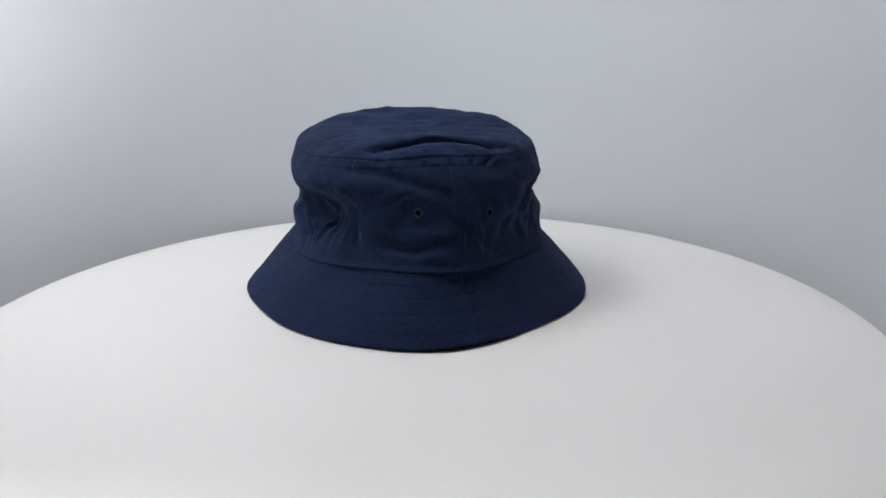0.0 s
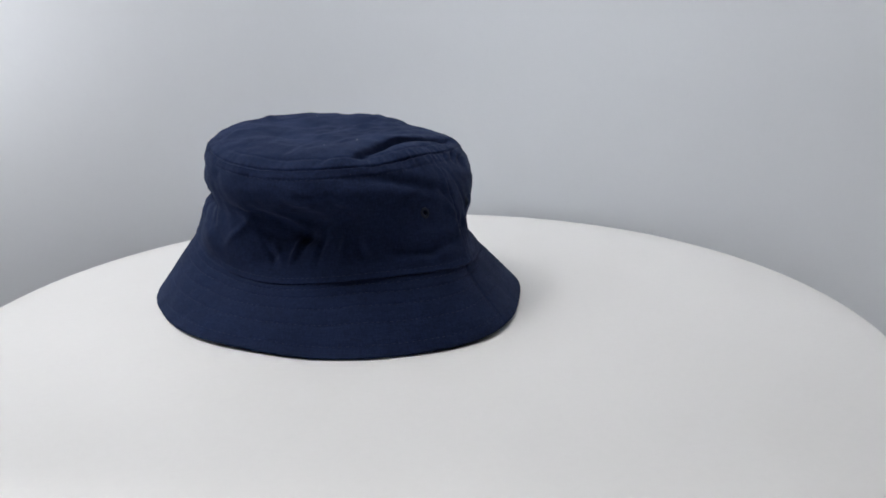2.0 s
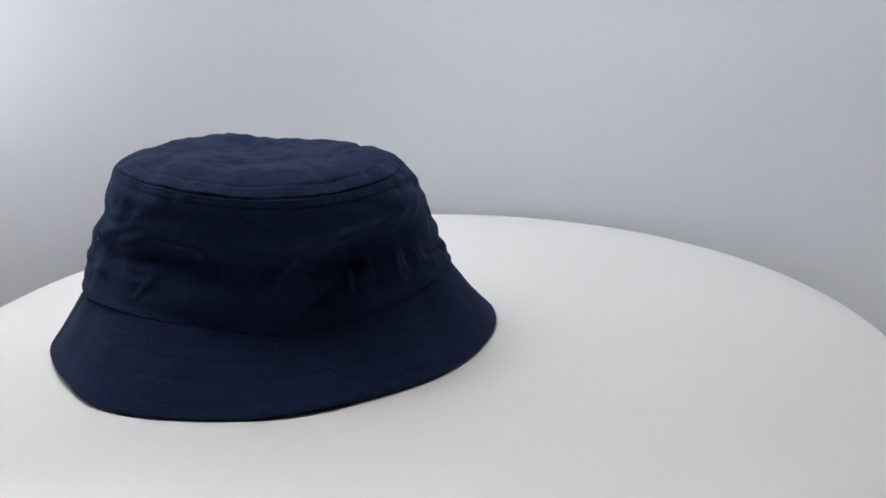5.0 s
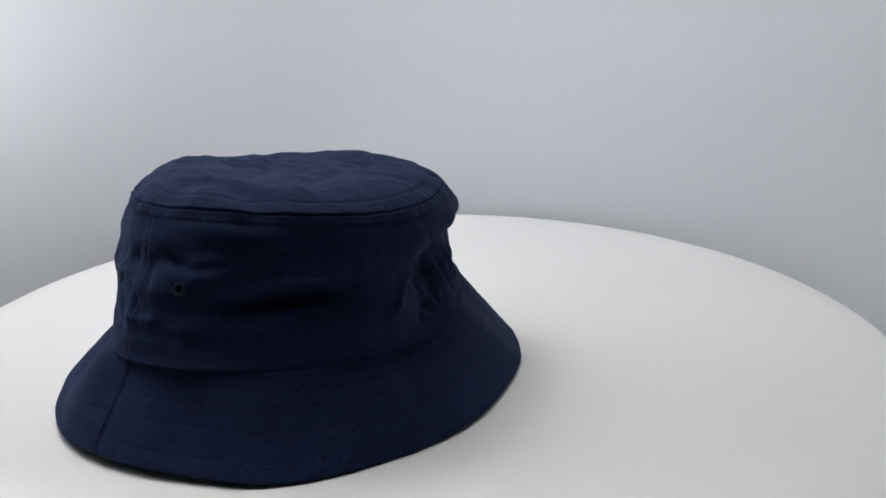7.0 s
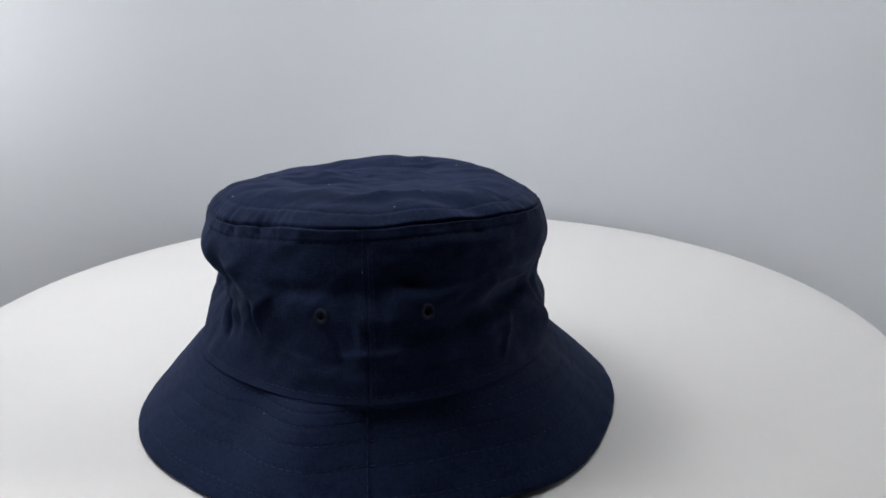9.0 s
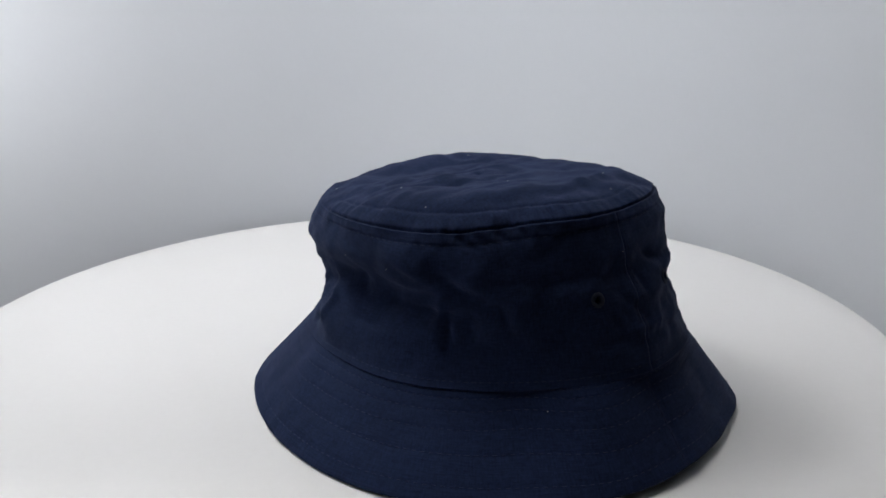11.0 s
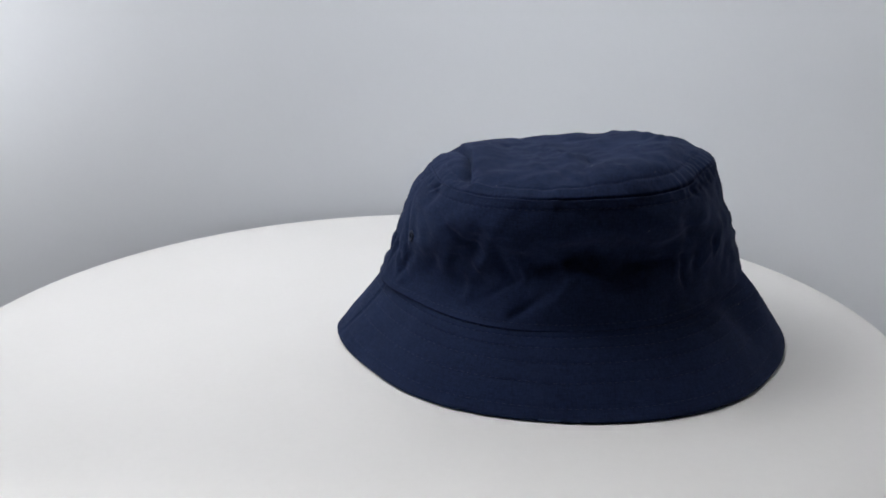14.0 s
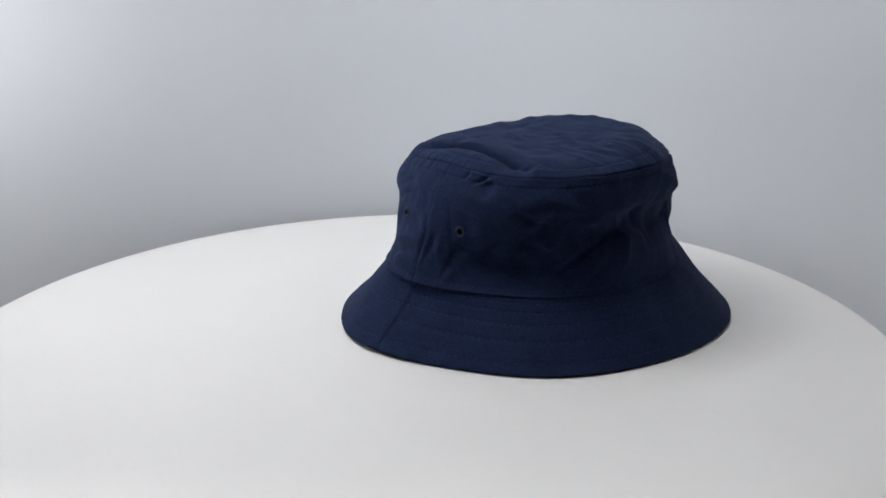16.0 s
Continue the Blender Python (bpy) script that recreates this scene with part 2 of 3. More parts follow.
def base_surface(deg, s):
    """Points of the hat: s 0 to 1 over the brim, 1 to 2 up the side, 2 to 3 over the top to its middle."""
    deg, s = np.broadcast_arrays(np.asarray(deg, float), np.asarray(s, float))
    a = np.radians(deg)
    r0, r1, r2, r3, r4, rh, r5 = (ring(c, a) for c in (RIM, MID, SEAM, LOW, WAIST, BULGE, TIP))
    # places where the cloth sinks in
    r5, rh = r5 - 0.0055 * near_angle(deg, 76, 15), rh - 0.0025 * near_angle(deg, 80, 13)
    r0 = r0 - 0.0020 * near_angle(deg, 128, 8)
    r3 = r3 - 0.0042 * near_angle(deg, 303, 14)
    r2 = r2 - 0.0022 * near_angle(deg, 303, 14)
    r1 = np.maximum(r1, 0.27 * r0 + 0.73 * r2) - 0.0030 * near_angle(deg, 124, 8)
    r1 = r1 - 0.0035 * near_angle(deg, 240, 9) - 0.0028 * near_angle(deg, 74, 7) - 0.0020 * near_angle(deg, 296, 12) + 0.0030 * near_angle(deg, 92, 9)
    z0, z2, z5 = np.maximum(ring(RIM_Z, a), 0.0002), ring(SEAM_Z, a), ring(TIP_Z, a)
    z0 = z0 + 0.0008 * near_angle(deg, 272, 32)
    for seam in (SEAM_A, SEAM_C):   # the brim flares to a small peak at its two joints
        w = near_angle(deg, seam, 10)
        r1, z0 = r1 - 0.0042 * w, z0 + 0.0014 * w
    z1, z3, z4, zh = z0 + (z2 - z0) * BRIM_SAG, z2 + (z5 - z2) * 0.25, z2 + (z5 - z2) * 0.5, z2 + (z5 - z2) * 0.76
    b = np.clip(s, -0.2, 1.25)
    w0, w1, w2 = 2 * (b - 0.5) * (b - 1), 4 * b * (1 - b), 2 * b * (b - 0.5)
    rb, zb = w0 * r0 + w1 * r1 + w2 * r2, w0 * z0 + w1 * z1 + w2 * z2
    u = np.clip(s - 1, 0, 1) * 4
    i = np.clip(np.floor(u), 0, 3).astype(int)
    f = u - i
    rs, zs = np.stack([r2, r2, r3, r4, rh, r5, r5]), np.stack([z2, z2, z3, z4, zh, z5, z5])

    def spline(v):
        p = [np.take_along_axis(v, (i + k)[None], 0)[0] for k in range(4)]
        return 0.5 * (2 * p[1] + (p[2] - p[0]) * f + (2 * p[0] - 5 * p[1] + 4 * p[2] - p[3]) * f * f + (3 * p[1] - p[0] - 3 * p[2] + p[3]) * f ** 3)

    rw, zw = spline(rs), spline(zs)
    q = np.clip(3 - s, 0, 1)
    d = [v * 0.001 for v in DOME]
    am = d[0] + q * (d[1] * np.cos(a) + d[2] * np.sin(a)) + q * q * (d[3] * np.cos(2 * a) + d[4] * np.sin(2 * a)) + q ** 3 * (d[5] * np.cos(3 * a) + d[6] * np.sin(3 * a)) + d[7] * q * q
    zt = z5 * q * q + TIP_Z[0] * 0.001 * (1 - q * q) + (1 - q ** 4) * am
    r = np.where(s <= 1, rb, np.where(s <= 2, rw, q * r5))
    z = np.where(s <= 1, zb, np.where(s <= 2, zw, zt))
    return np.stack([r * np.cos(a), r * np.sin(a), z], -1)


def normals_of(fn, deg, s):
    deg, s = np.broadcast_arrays(np.asarray(deg, float), np.asarray(s, float))
    e = 0.02
    du = fn(deg + 0.6, s) - fn(deg - 0.6, s)
    lo, hi = np.where(s <= 1, 0.0, np.where(s <= 2, 1.0001, 2.0001)), np.where(s <= 1, 1.0, np.where(s <= 2, 2.0, 2.995))
    dv = fn(deg, np.clip(s + e, lo, hi)) - fn(deg, np.clip(s - e, lo, hi))
    n = np.cross(du, dv)
    return n / (np.linalg.norm(n, axis=-1, keepdims=True) + 1e-12)


_rng = np.random.RandomState(7)
WAVES = [(_rng.normal(size=3) * k, _rng.uniform(0, 6.28), amp) for k, amp, count in ((75, 1.0, 9), (160, 0.5, 12), (330, 0.22, 14)) for _ in range(count)]


def ripple(p):
    """A smooth random field, about -1 to 1."""
    out = np.zeros(p.shape[:-1])
    for k, phase, amp in WAVES:
        out += amp * np.sin(p @ k + phase + 1.2 * np.sin(p @ k[[1, 2, 0]] * 0.6))
    return out / 4.2


# Folds of the crumpled cloth: depth and half-width in millimetres (minus: a valley), then degrees and s of its points.
TOP_FOLDS = [
    (-6.5, 4.6, (247, 2.1), (259, 2.21), (280, 2.26), (302, 2.23), (321, 2.11)),
    (1.6, 5.0, (245, 2.18), (256, 2.38), (280, 2.45), (305, 2.39), (323, 2.18)),
    (-1.3, 2.5, (227.5, 2.04), (232, 2.12)),
    (-1.6, 9.0, (12, 2.22), (37, 2.62), (109, 2.66)),
    (-1.2, 7.0, (357, 2.11), (12, 2.32)),
    (1.3, 9.0, (330, 2.35), (20, 2.75), (90, 2.52)),
    (-1.3, 7.0, (150, 2.3), (200, 2.62), (245, 2.48)),
    (1.2, 8.0, (130, 2.35), (180, 2.68), (250, 2.55)),
    (-1.4, 6.0, (60, 2.1), (100, 2.16), (140, 2.12)),
    (1.3, 5.0, (62, 2.22), (100, 2.27), (140, 2.22)),
]
TOP_FOLDS_B = [
    (-1.5, 5.0, (313, 2.04), (311, 2.2)),
]
SOUTH_FOLDS = [
    (-3.0, 4.2, (240, 1.88), (258, 1.84), (272, 1.74), (283, 1.65)),
    (-2.8, 3.0, (251, 1.28), (257, 1.2), (268, 1.17), (280, 1.24)),
    (1.4, 4.5, (262, 1.14), (280, 1.12)),
    (1.2, 2.6, (256, 1.3), (266, 1.27), (276, 1.31)),
    (-0.8, 1.6, (279, 1.72), (285, 1.46), (283, 1.14)),
    (-1.0, 1.5, (288, 1.42), (286, 1.16)),
    (-1.5, 2.4, (346, 1.55), (349, 1.39), (357, 1.47), (10, 1.52)),
]
WEST_FOLDS = [
    (-2.4, 3.4, (196, 1.62), (204, 1.5), (213, 1.42), (224, 1.34)),
    (-1.2, 5.0, (150, 1.55), (168, 1.33), (180, 1.25)),
    (1.6, 3.5, (200, 1.26), (190, 1.6)),
    (-2.4, 5.0, (347, 1.51), (4, 1.49)),
    (-1.8, 2.2, (198, 1.32), (206, 1.15)),
    (1.6, 2.0, (203, 1.34), (210, 1.16)),
    (-1.4, 2.6, (165, 1.52), (170, 1.34)),
    (-1.8, 3.0, (185, 1.5), (201, 1.39), (225, 1.37)),
    (1.8, 2.6, (181, 1.27), (193, 1.53)),
    (-1.8, 2.6, (188, 1.6), (200, 1.48)),
    (-1.6, 2.6, (195, 1.15), (214, 1.28)),
]
SOUTH_WEST_FOLDS = [
    (2.2, 2.2, (214, 1.18), (217, 1.38)),
    (2.0, 2.2, (236, 1.2), (238, 1.38)),
    (-2.2, 2.4, (226, 1.18), (229, 1.38)),
    (1.6, 3.5, (248, 1.34), (252, 1.16)),
    (-1.8, 3.0, (217, 1.2), (221, 1.45)),
    (1.3, 2.6, (206, 1.6), (215, 1.49), (226, 1.42)),
    (1.5, 2.2, (245, 1.36), (248, 1.18)),
    (-1.6, 2.0, (242, 1.34), (243, 1.2)),
]
SOUTH_EAST_FOLDS = [
    (-2.0, 3.5, (317, 1.33), (326, 1.58)),
    (-1.6, 3.5, (306, 1.24), (312, 1.44)),
    (1.4, 4.0, (311, 1.24), (320, 1.48)),
    (-2.0, 4.0, (296, 1.2), (299, 1.4)),
    (-0.9, 1.7, (289, 1.82), (294, 1.56), (296, 1.2)),
    (0.7, 1.7, (291, 1.5), (290, 1.28), (293, 1.12)),
    (-0.9, 1.8, (297, 1.34), (293, 1.08)),
    (-2.0, 1.6, (300, 1.89), (306, 1.985)),
    (-1.4, 1.5, (294, 1.9), (296, 1.98)),
    (1.2, 1.6, (302, 1.88), (309, 1.95)),
]
NORTH_WEST_FOLDS = [
    (-3.2, 5.0, (117, 1.38), (138, 1.43), (157, 1.49)),
    (2.6, 6.0, (114, 1.56), (142, 1.6), (162, 1.64)),
    (-2.0, 5.0, (131, 1.15), (155, 1.24)),
    (-2.2, 5.0, (117, 1.72), (135, 1.75), (156, 1.78), (172, 1.74)),
    (1.8, 7.0, (112, 1.82), (147, 1.8)),
    (-1.8, 3.0, (111, 1.68), (123, 1.62), (138, 1.62)),
    (-2.2, 3.0, (124, 1.49), (141, 1.63), (159, 1.62)),
    (-2.0, 2.8, (122, 1.33), (148, 1.43), (167, 1.49)),
    (-1.6, 2.4, (138, 1.27), (153, 1.31)),
    (1.6, 2.2, (140, 1.11), (147, 1.33)),
    (-1.5, 2.6, (121, 1.61), (136, 1.68), (147, 1.72)),
]
NORTH_EAST_FOLDS = [
    (-2.8, 4.5, (50, 1.76), (57, 1.62), (70, 1.5)),
    (1.9, 3.0, (52, 1.54), (50, 1.28)),
    (1.8, 3.0, (74, 1.52), (73, 1.32)),
    (-2.0, 3.5, (62, 1.46), (61, 1.26)),
    (-2.2, 6.0, (33, 1.5), (59, 1.6)),
    (-1.6, 3.0, (28, 1.43), (49, 1.44), (64, 1.48)),
    (-2.2, 2.0, (54.5, 1.44), (54.5, 1.22)),
    (-1.8, 1.8, (70.5, 1.52), (73, 1.33)),
    (1.6, 2.0, (64.5, 1.32), (78, 1.58)),
    (-1.2, 3.2, (66, 1.64), (87, 1.63), (101, 1.63)),
    (-1.3, 2.0, (56.5, 1.965), (63, 1.88)),
    (-1.1, 1.8, (69, 1.965), (73, 1.89)),
    (-1.0, 1.8, (82.5, 1.98), (84.5, 1.9)),
]
NORTH_EAST_FOLDS_B = [
    (-1.0, 1.8, (62, 1.96), (67, 1.89)),
    (-0.9, 1.7, (76, 1.97), (79, 1.89)),
]
NORTH_FOLDS = [
    (-1.8, 6.0, (92, 1.69), (105, 1.63), (121, 1.66)),
    (-1.4, 4.0, (92, 1.24), (104, 1.2)),
    (-1.2, 2.0, (100, 1.53), (108, 1.34), (108, 1.18)),
    (-0.8, 1.7, (108, 1.64), (110.5, 1.44)),
    (0.8, 1.9, (104, 1.48), (104, 1.24)),
    (-1.0, 1.8, (98, 1.4), (101, 1.22)),
    (-1.0, 2.2, (112.5, 1.73), (119, 1.64)),
    (0.7, 1.7, (113, 1.34), (111, 1.16)),
    (1.3, 2.6, (93, 1.17), (104, 1.2)),
]
LAST_FOLDS = [
    (-3.4, 4.2, (334, 1.72), (325, 1.4)),
    (2.0, 3.4, (339, 1.68), (332, 1.36)),
    (-3.0, 3.8, (339, 1.56), (346, 1.34)),
    (2.0, 3.4, (345, 1.6), (353, 1.34)),
    (1.8, 3.5, (328, 1.14), (326, 1.34)),
    (-1.8, 4.5, (316, 1.44), (338, 1.6), (352, 1.53)),
    (-1.4, 2.4, (315, 1.79), (324, 1.66), (336, 1.5)),
    (-1.8, 2.2, (349, 1.38), (336, 1.2)),
    (-1.6, 2.2, (357, 1.25), (345, 1.05)),
    (-1.2, 2.2, (326, 1.41), (332, 1.34), (336, 1.47)),
    (0.9, 2.2, (329, 1.44), (334, 1.4)),
    (1.0, 2.2, (351, 1.52), (354, 1.42)),
    (-1.1, 2.6, (320, 1.46), (330, 1.31)),
]
LAST_FOLDS_B = [
    (-1.0, 2.4, (352, 1.27), (353, 1.48)),
    (-1.5, 2.6, (329, 1.65), (351, 1.68)),
]
EAST_FOLDS = [
    (-3.4, 5.0, (2, 1.6), (20, 1.52)),
    (-2.2, 4.0, (15, 1.66), (20, 1.42)),
    (2.0, 5.0, (3, 1.45), (22, 1.36)),
    (1.8, 2.4, (3, 1.52), (7, 1.39), (3, 1.23)),
]
FOLDS = TOP_FOLDS + TOP_FOLDS_B + SOUTH_FOLDS + WEST_FOLDS + SOUTH_WEST_FOLDS + SOUTH_EAST_FOLDS + NORTH_WEST_FOLDS + NORTH_EAST_FOLDS + NORTH_EAST_FOLDS_B + NORTH_FOLDS + LAST_FOLDS + LAST_FOLDS_B + EAST_FOLDS


# The dent in the top: cloth hangs over it (millimetres outwards, half-width, degrees and s).
DRAPES = [
    (5.0, 5.0, (247, 2.17), (258, 2.33), (280, 2.40), (304, 2.34), (321, 2.16)),
    (-4.5, 4.5, (249, 2.09), (262, 2.17), (280, 2.20), (300, 2.18), (319, 2.09)),
]


def fold_lines(drapes=False):
    out = []
    for depth, width, *pts in DRAPES if drapes else FOLDS:
        p = np.array([base_surface(a, s) for a, s in pts])
        out.append((depth * 0.001, width * 0.001, p))
    if drapes:
        return out
    rnd = random.Random(11)
    for _ in range(44):   # fine creases pulled across the top
        r, c, way = 0.070 * math.sqrt(rnd.random()), rnd.uniform(0, 6.283), radians(rnd.gauss(13, 9))
        half, x, y = rnd.uniform(0.016, 0.046), r * math.cos(c), r * math.sin(c)
        pts = []
        for k in (-1, -0.3, 0.4, 1):
            u, v = x + k * half * math.cos(way), y + k * half * math.sin(way) + rnd.uniform(-0.002, 0.002)
            a = math.degrees(math.atan2(v, u)) % 360
            q = min(math.hypot(u, v) / float(ring(TIP, np.array(radians(a)))), 0.93)
            pts.append(base_surface(a, 3 - q))
        out.append((rnd.choice((-1, 1)) * rnd.uniform(0.0003, 0.0008), rnd.uniform(0.0018, 0.0038), np.array(pts)))
    for _ in range(54):   # and over the side
        a, s, da, ds = rnd.uniform(0, 360), rnd.uniform(1.12, 1.86), rnd.uniform(5, 15), rnd.gauss(0, 0.10)
        pts = [base_surface(a + k * da, min(max(s + k * ds + rnd.uniform(-0.015, 0.015), 1.08), 1.9)) for k in (-1, -0.3, 0.4, 1)]
        out.append((rnd.choice((-1, 1)) * rnd.uniform(0.0003, 0.0009), rnd.uniform(0.0016, 0.0036), np.array(pts)))
    return out


LINES, DRAPED = fold_lines(), fold_lines(True)


def folds_at(p, lines):
    total = np.zeros(p.shape[:-1])
    for depth, width, line in lines:
        best = np.full(p.shape[:-1], 1e9)
        along = np.zeros(p.shape[:-1])
        n = len(line) - 1
        for i in range(n):
            a, d = line[i], line[i + 1] - line[i]
            t = np.clip(((p - a) @ d) / (d @ d), 0, 1)
            dist = np.linalg.norm(p - a - t[..., None] * d, axis=-1)
            closer = dist < best
            best, along = np.where(closer, dist, best), np.where(closer, (i + t) / n, along)
        taper = 0.35 + 0.65 * np.sin(np.pi * np.clip(along, 0.02, 0.98))
        total += depth * taper * np.exp(-(best / width) ** 2)
    return total


def hat_surface(deg, s, lift=0.0):
    deg, s = np.broadcast_arrays(np.asarray(deg, float), np.asarray(s, float))
    p = base_surface(deg, s)
    n = normals_of(base_surface, deg, s)
    # at the top seam both cloths turn in along one direction
    joint = normals_of(base_surface, deg, np.full_like(s, 1.97)) + normals_of(base_surface, deg, np.full_like(s, 2.03))
    near = np.exp(-((s - 2) / 0.05) ** 2)[..., None]
    n = n * (1 - near) + joint / np.linalg.norm(joint, axis=-1, keepdims=True) * near
    side = np.clip((s - 1.02) / 0.12, 0, 1) * np.where(s > 2.97, np.clip((3 - s) / 0.03, 0, 1), 1)
    d = folds_at(p, LINES) * side
    d = d + ripple(p) * (0.0003 + 0.0007 * side)
    edge = np.exp(-((s - 2) / np.where(s < 2, 0.10, 0.09)) ** 2)
    # puckers gathered along the top seam, and the crease itself
    a = np.radians(deg)
    puck = np.sin(61 * a + 3 * np.sin(5 * a)) * (0.5 + 0.5 * np.sin(7 * a + 1)) + 0.6 * np.sin(97 * a + 2 * np.sin(3 * a))
    bunch = 0.35 + 0.65 * near_angle(deg, 72, 26) + 0.5 * near_angle(deg, 262, 34)
    d = d + 0.00036 * puck * edge * bunch
    draw = 0.55 + 0.45 * np.sin(3 * a + 1.1 * np.sin(4 * a) + 0.6)   # drawn tight in places, slack in others
    d = d - (0.0006 + 0.0007 * draw) * np.exp(-((s - 2) / np.where(s < 2, 0.011, 0.009)) ** 2)
    # doubled cloth on both sides of the seam, held down by its stitching
    welt = np.clip((s - 1.90) / 0.02, 0, 1) * np.clip((2.094 - s) / 0.02, 0, 1)
    d = d + 0.00022 * welt - 0.00028 * np.exp(-((s - 2.092) / 0.012) ** 2) - 0.00018 * np.exp(-((s - 1.90) / 0.012) ** 2)
    # crown's lower edge stands a little over the brim
    d = d + np.where(s > 1, 0.0012 * np.exp(-((s - 1) / 0.045) ** 2), 0)
    # brim quilted a little along its stitching
    for row in BRIM_ROWS:
        d = d - np.where(s <= 1, 0.00028 * np.exp(-((s - row) / 0.014) ** 2), 0)
    # side seams: flat-felled ridge on the side, shallow groove on the brim
    for seam in (SEAM_A, SEAM_C):
        x = (deg - seam + 180) % 360 - 180
        d = d + np.where((s > 1) & (s < 2), 0.0005 * np.exp(-(((x + 0.5 * np.sin(9 * s)) / 2.9) ** 4)), 0) - np.where(s <= 1, 0.0007 * np.exp(-((x / 0.55) ** 2)), 0)
    out = np.stack([np.cos(a), np.sin(a), np.zeros_like(a)], -1) * (folds_at(p, DRAPED) * np.clip((s - 2.02) / 0.03, 0, 1))[..., None]
    return p + n * (d + lift)[..., None] + out


def grid(fn, degs, ss, wrap):
    """Vertices, faces and cloth coordinates of a patch."""
    A, S = np.meshgrid(degs, ss)
    p = fn(A, S).reshape(-1, 3)
    n, m = len(degs), len(ss)
    faces = []
    for i in range(m - 1):
        for j in range(n if wrap else n - 1):
            k = (j + 1) % n
            faces.append((i * n + j, i * n + k, (i + 1) * n + k, (i + 1) * n + j))
    uv = np.stack([np.radians(A) * 0.095, S * 0.066], -1).reshape(-1, 2)
    return p, faces, uv


def stitches(degs, ss, length=0.0023, thick=0.00017, lift=0.00006, gap=0.0010):
    """Short raised threads in a row along a line on the hat."""
    p = hat_surface(degs, ss)
    n = normals_of(base_surface, degs, ss)
    step = np.linalg.norm(np.diff(p, axis=0), axis=1)
    run = np.concatenate([[0], np.cumsum(step)])
    verts, faces = [], []
    at = 0.0
    while at + length < run[-1]:
        a = np.array([np.interp(at, run, p[:, k]) for k in range(3)])
        b = np.array([np.interp(at + length, run, p[:, k]) for k in range(3)])
        up = np.array([np.interp(at + length / 2, run, n[:, k]) for k in range(3)])
        d = b - a
        across = np.cross(up, d)
        across *= thick / (np.linalg.norm(across) + 1e-9)
        top = up * (lift + thick)
        o = len(verts)
        m1, m2 = a + d * 0.2, a + d * 0.8
        verts += [a, m1 + across, m1 + top, m1 - across, m2 + across, m2 + top, m2 - across, b]
        faces += [(o, o + 2, o + 1), (o, o + 3, o + 2), (o + 1, o + 2, o + 5, o + 4), (o + 2, o + 3, o + 6, o + 5), (o + 4, o + 5, o + 7), (o + 5, o + 6, o + 7)]
        at += length + gap
    return verts, faces


EYELETS = [(269.0, 1.52), (298.1, 1.50), (119.9, 1.50), (95.0, 1.50)]


def eyelet_ring(deg, s):
    """A sewn ring of radial threads round a small hole."""
    c, n = hat_surface(deg, s).reshape(3), normals_of(base_surface, deg, s).reshape(3)
    t = np.cross((0, 0, 1), n)
    t /= np.linalg.norm(t)
    u = np.cross(n, t)
    verts, faces = [], []
    big, small, seg, sub = 0.0023, 0.00092, 48, 8
    for i in range(seg):
        a = 2 * math.pi * i / seg
        r = small * (1.0 if i % 2 else 0.84)
        for j in range(sub):
            b = 2 * math.pi * j / sub
            w = big + r * math.cos(b)
            verts.append(c + t * w * math.cos(a) + u * w * math.sin(a) * 1.08 + n * (r * 0.62 * math.sin(b) + 0.0002))
    for i in range(seg):
        for j in range(sub):
            k, l = (i + 1) % seg, (j + 1) % sub
            faces.append((i * sub + j, k * sub + j, k * sub + l, i * sub + l))
    return verts, faces


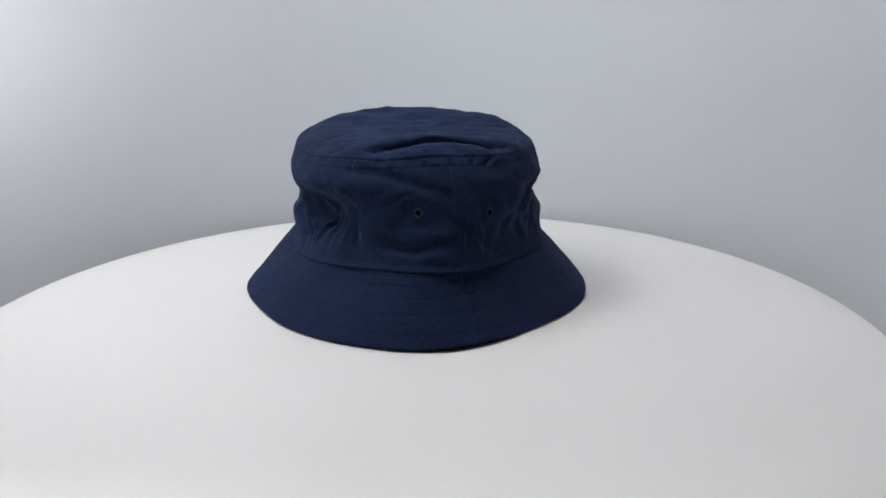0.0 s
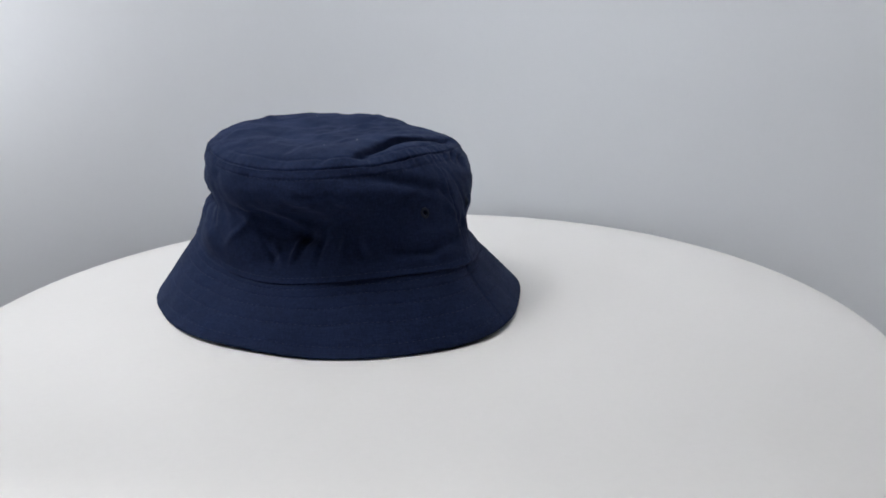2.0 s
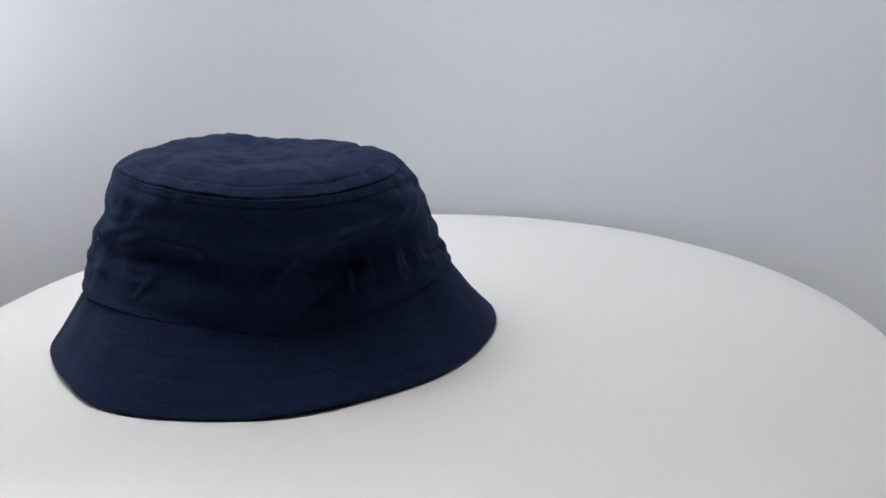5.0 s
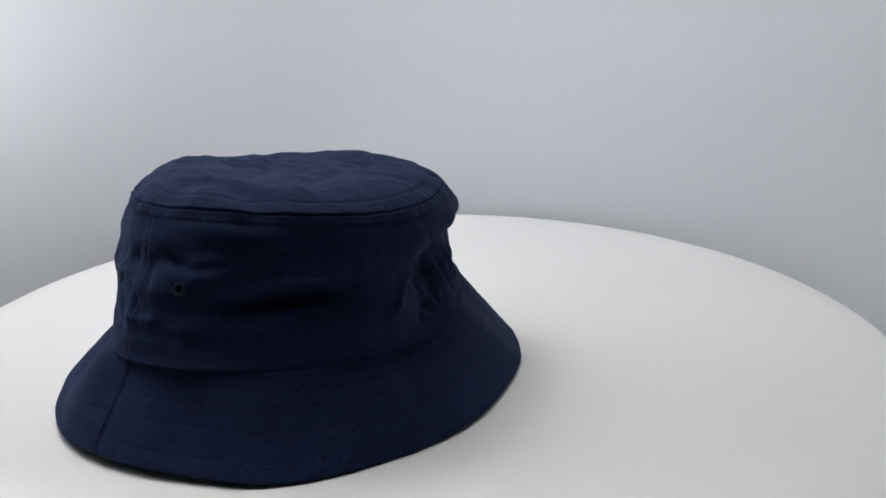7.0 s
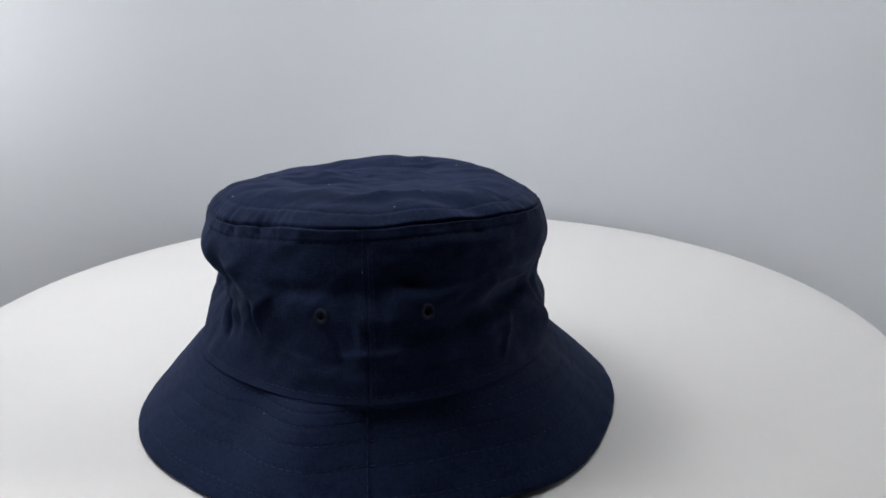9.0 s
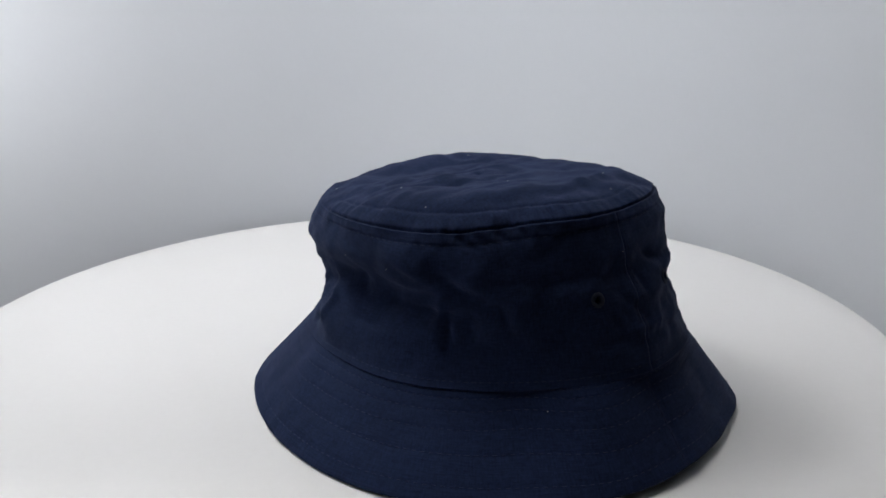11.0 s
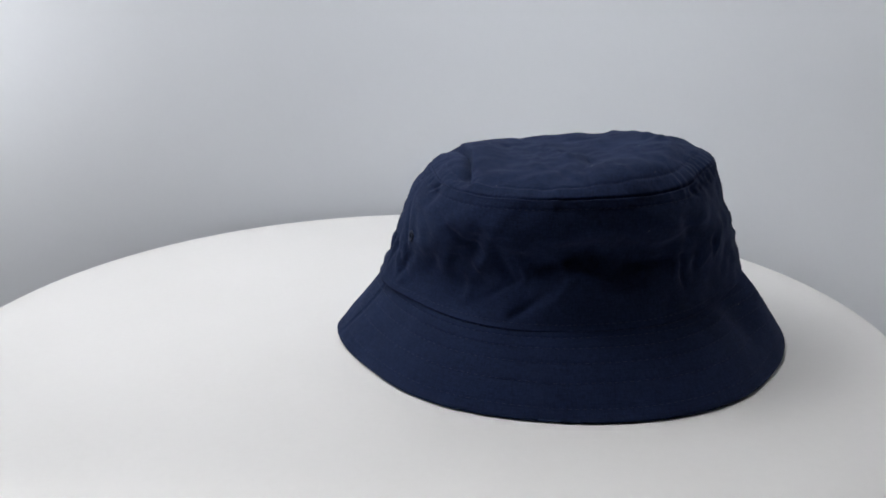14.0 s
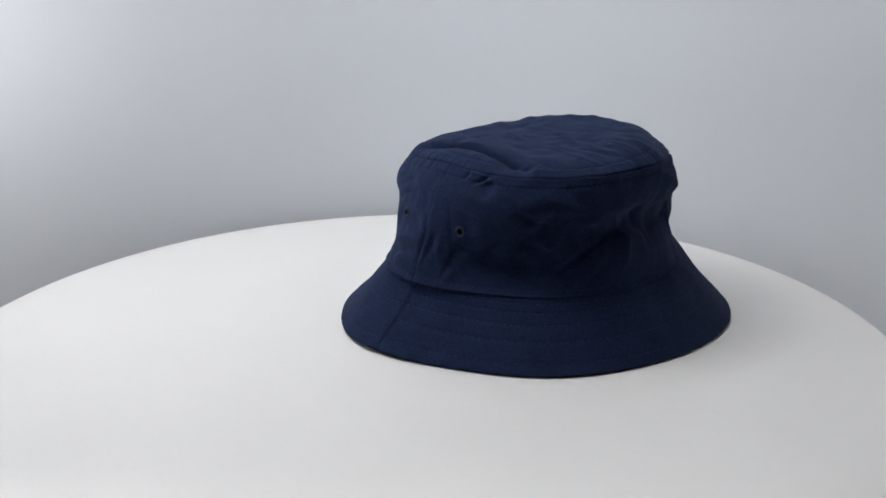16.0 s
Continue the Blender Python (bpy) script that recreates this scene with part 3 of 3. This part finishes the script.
def bucket_hat():
    hat = tagged(new("bucket_hat"), "crumpled navy cotton bucket hat with stitched brim on the turntable", "hat")
    # brim: upper face, rounded edge, under face
    degs = np.arange(0, 360, 0.75)
    ss = np.concatenate([np.linspace(0, 1, 60), [1.04]])

    def brim_face(a, s):
        p = hat_surface(a, np.minimum(s, 1.0))
        inward = np.stack([-np.cos(np.radians(a)), -np.sin(np.radians(a)), np.ones_like(a)], -1)
        return p + inward * (np.maximum(s - 1, 0) * 0.05)[..., None]

    top, faces, uv = grid(brim_face, degs, ss, True)
    n = len(degs)
    nn = normals_of(base_surface, degs, np.zeros(n))
    rim = top[:n]
    out = np.stack([np.cos(np.radians(degs)), np.sin(np.radians(degs)), np.zeros(n)], -1)
    lip = rim + out * 0.0008 - nn * 0.0011
    low = top.copy()
    full_n = normals_of(base_surface, np.tile(degs, len(ss)), np.repeat(np.clip(ss, 0, 1), n))
    low = low - full_n * 0.0019
    low[:, 2] = np.maximum(low[:, 2], 0.0002)
    lip[:, 2] = np.maximum(lip[:, 2], 0.0007)
    m = len(top)
    verts = np.concatenate([top, low, lip])
    faces = faces + [tuple(m + i for i in reversed(f)) for f in faces]
    for j in range(n):
        k = (j + 1) % n
        faces += [(2 * m + j, 2 * m + k, k, j), (m + j, m + k, 2 * m + k, 2 * m + j)]
    brim = part("brim", (verts, faces, np.concatenate([uv, uv, uv[:n]])), NAVY, hat)
    for s in BRIM_ROWS:
        a = np.linspace(0, 360, 720)
        part("stitching", stitches(a, np.full_like(a, s), 0.0026, 0.00024, 0.0001, 0.0012), THREAD, brim, "fine navy stitching round the brim", False)
    for seam in (SEAM_A, SEAM_C):
        s = np.linspace(0.03, 0.97, 60)
        part("brim_seam", stitches(np.full_like(s, seam - 0.9), s, 0.003, 0.00026, 0.0001, 0.0003), THREAD, brim, "pale sewn joint across the brim", False)

    # side of the crown: two cloth panels
    for lo, hi in ((SEAM_A, SEAM_C + 360), (SEAM_C, SEAM_A)):
        degs_p = np.linspace(lo, hi, int((hi - lo) / 0.55) + 1)
        ss_p = np.concatenate([[0.999], np.linspace(1.0005, 1.86, 88), np.linspace(1.867, 2.0, 30)])

        def panel_face(a, s):
            p = hat_surface(a, np.maximum(s, 1.0005))
            return p

        p, f, uv = grid(panel_face, degs_p, ss_p, False)
        holes = [hat_surface(a, s).reshape(3) for a, s in EYELETS]
        centres = p[np.array(f)].mean(1)
        open_cloth = np.min([np.linalg.norm(centres - h, axis=1) for h in holes], axis=0) > 0.0016
        keep = [q for q, ok in zip(f, open_cloth) if ok]
        panel = part("crown_panel", (p, keep, uv), NAVY, hat)
        solid = panel.modifiers.new("thickness", "SOLIDIFY")
        solid.thickness, solid.offset = 0.0009, -1
        for a, s in EYELETS:
            if lo < a < hi or lo < a + 360 < hi:
                part("eyelet", eyelet_ring(a, s), EYELET, panel, "small dark sewn eyelet")
        for s in (1.055, 1.90):
            a = np.linspace(lo + 1.5, hi - 1.5, 400)
            part("topstitch", stitches(a, np.full_like(a, s)), THREAD, panel, "navy topstitching along the seam", False)
        for da in (1.2, 3.6):
            s = np.linspace(1.03, 1.96, 60)
            part("side_topstitch", stitches(np.full_like(s, lo + da - 2.4), s), THREAD, panel, "navy topstitching beside the side seam", False)

    # flat top
    degs_t = np.arange(0, 360, 0.6)
    ss_t = np.concatenate([np.linspace(2.0, 2.12, 36), np.linspace(2.126, 2.2, 14), np.linspace(2.21, 2.99, 66)])
    p, f, uv = grid(hat_surface, degs_t, ss_t, True)
    mid = len(p)
    n, last = len(degs_t), (len(ss_t) - 1) * len(degs_t)
    centre = p[last:].mean(0)
    p = np.concatenate([p, centre[None]])
    f += [(last + j, last + (j + 1) % n, mid) for j in range(n)]
    uv = p[:, :2].copy()
    tip = part("crown_top", (p, f, uv), NAVY, hat)
    solid = tip.modifiers.new("thickness", "SOLIDIFY")
    solid.thickness, solid.offset = 0.0009, -1
    a = np.linspace(0, 360, 700)
    part("topstitch", stitches(a, np.full_like(a, 2.092)), THREAD, tip, "navy topstitching round the crown top", False)
    for a, s, size in LINT_BITS:
        c = hat_surface(a, s, 0.0003).reshape(3)
        bm = bmesh.new()
        bmesh.ops.create_icosphere(bm, subdivisions=1, radius=size)
        for v in bm.verts:
            v.co = Vector(c) + Vector((v.co.x * 1.5, v.co.y * 0.7, v.co.z * 0.6))
        part("lint", bm, LINT, hat, "tiny pale speck of lint")
    return hat


LINT_BITS = [(250, 2.42, 0.00032), (105, 1.74, 0.00022), (20, 2.35, 0.00025), (35, 1.72, 0.0002), (80, 0.55, 0.0002),
             (45, 2.12, 0.00025), (82, 2.46, 0.00022), (115, 2.13, 0.00022), (15, 1.73, 0.0002), (336, 2.10, 0.00022), (128, 2.26, 0.0002),
             (241, 1.92, 0.00018), (226, 2.36, 0.0002), (291, 2.27, 0.0002)]

hat = bucket_hat()
HAT = (0.002, 0.086)


# ---- what turns ----
def motions():
    rows_disc, rows_hat = [], []
    for k in range(33):
        t = k * 0.5
        a = radians(SPIN * t)
        x, y = HAT
        rows_disc.append((t, pose(*DISC, TOP, 0, 0, SPIN * t)))
        rows_hat.append((t, pose(x * math.cos(a) - y * math.sin(a), x * math.sin(a) + y * math.cos(a), TOP + 0.0003, 0, 0, SPIN * t)))
    walk(disc, rows_disc)
    walk(hat, rows_hat)


motions()
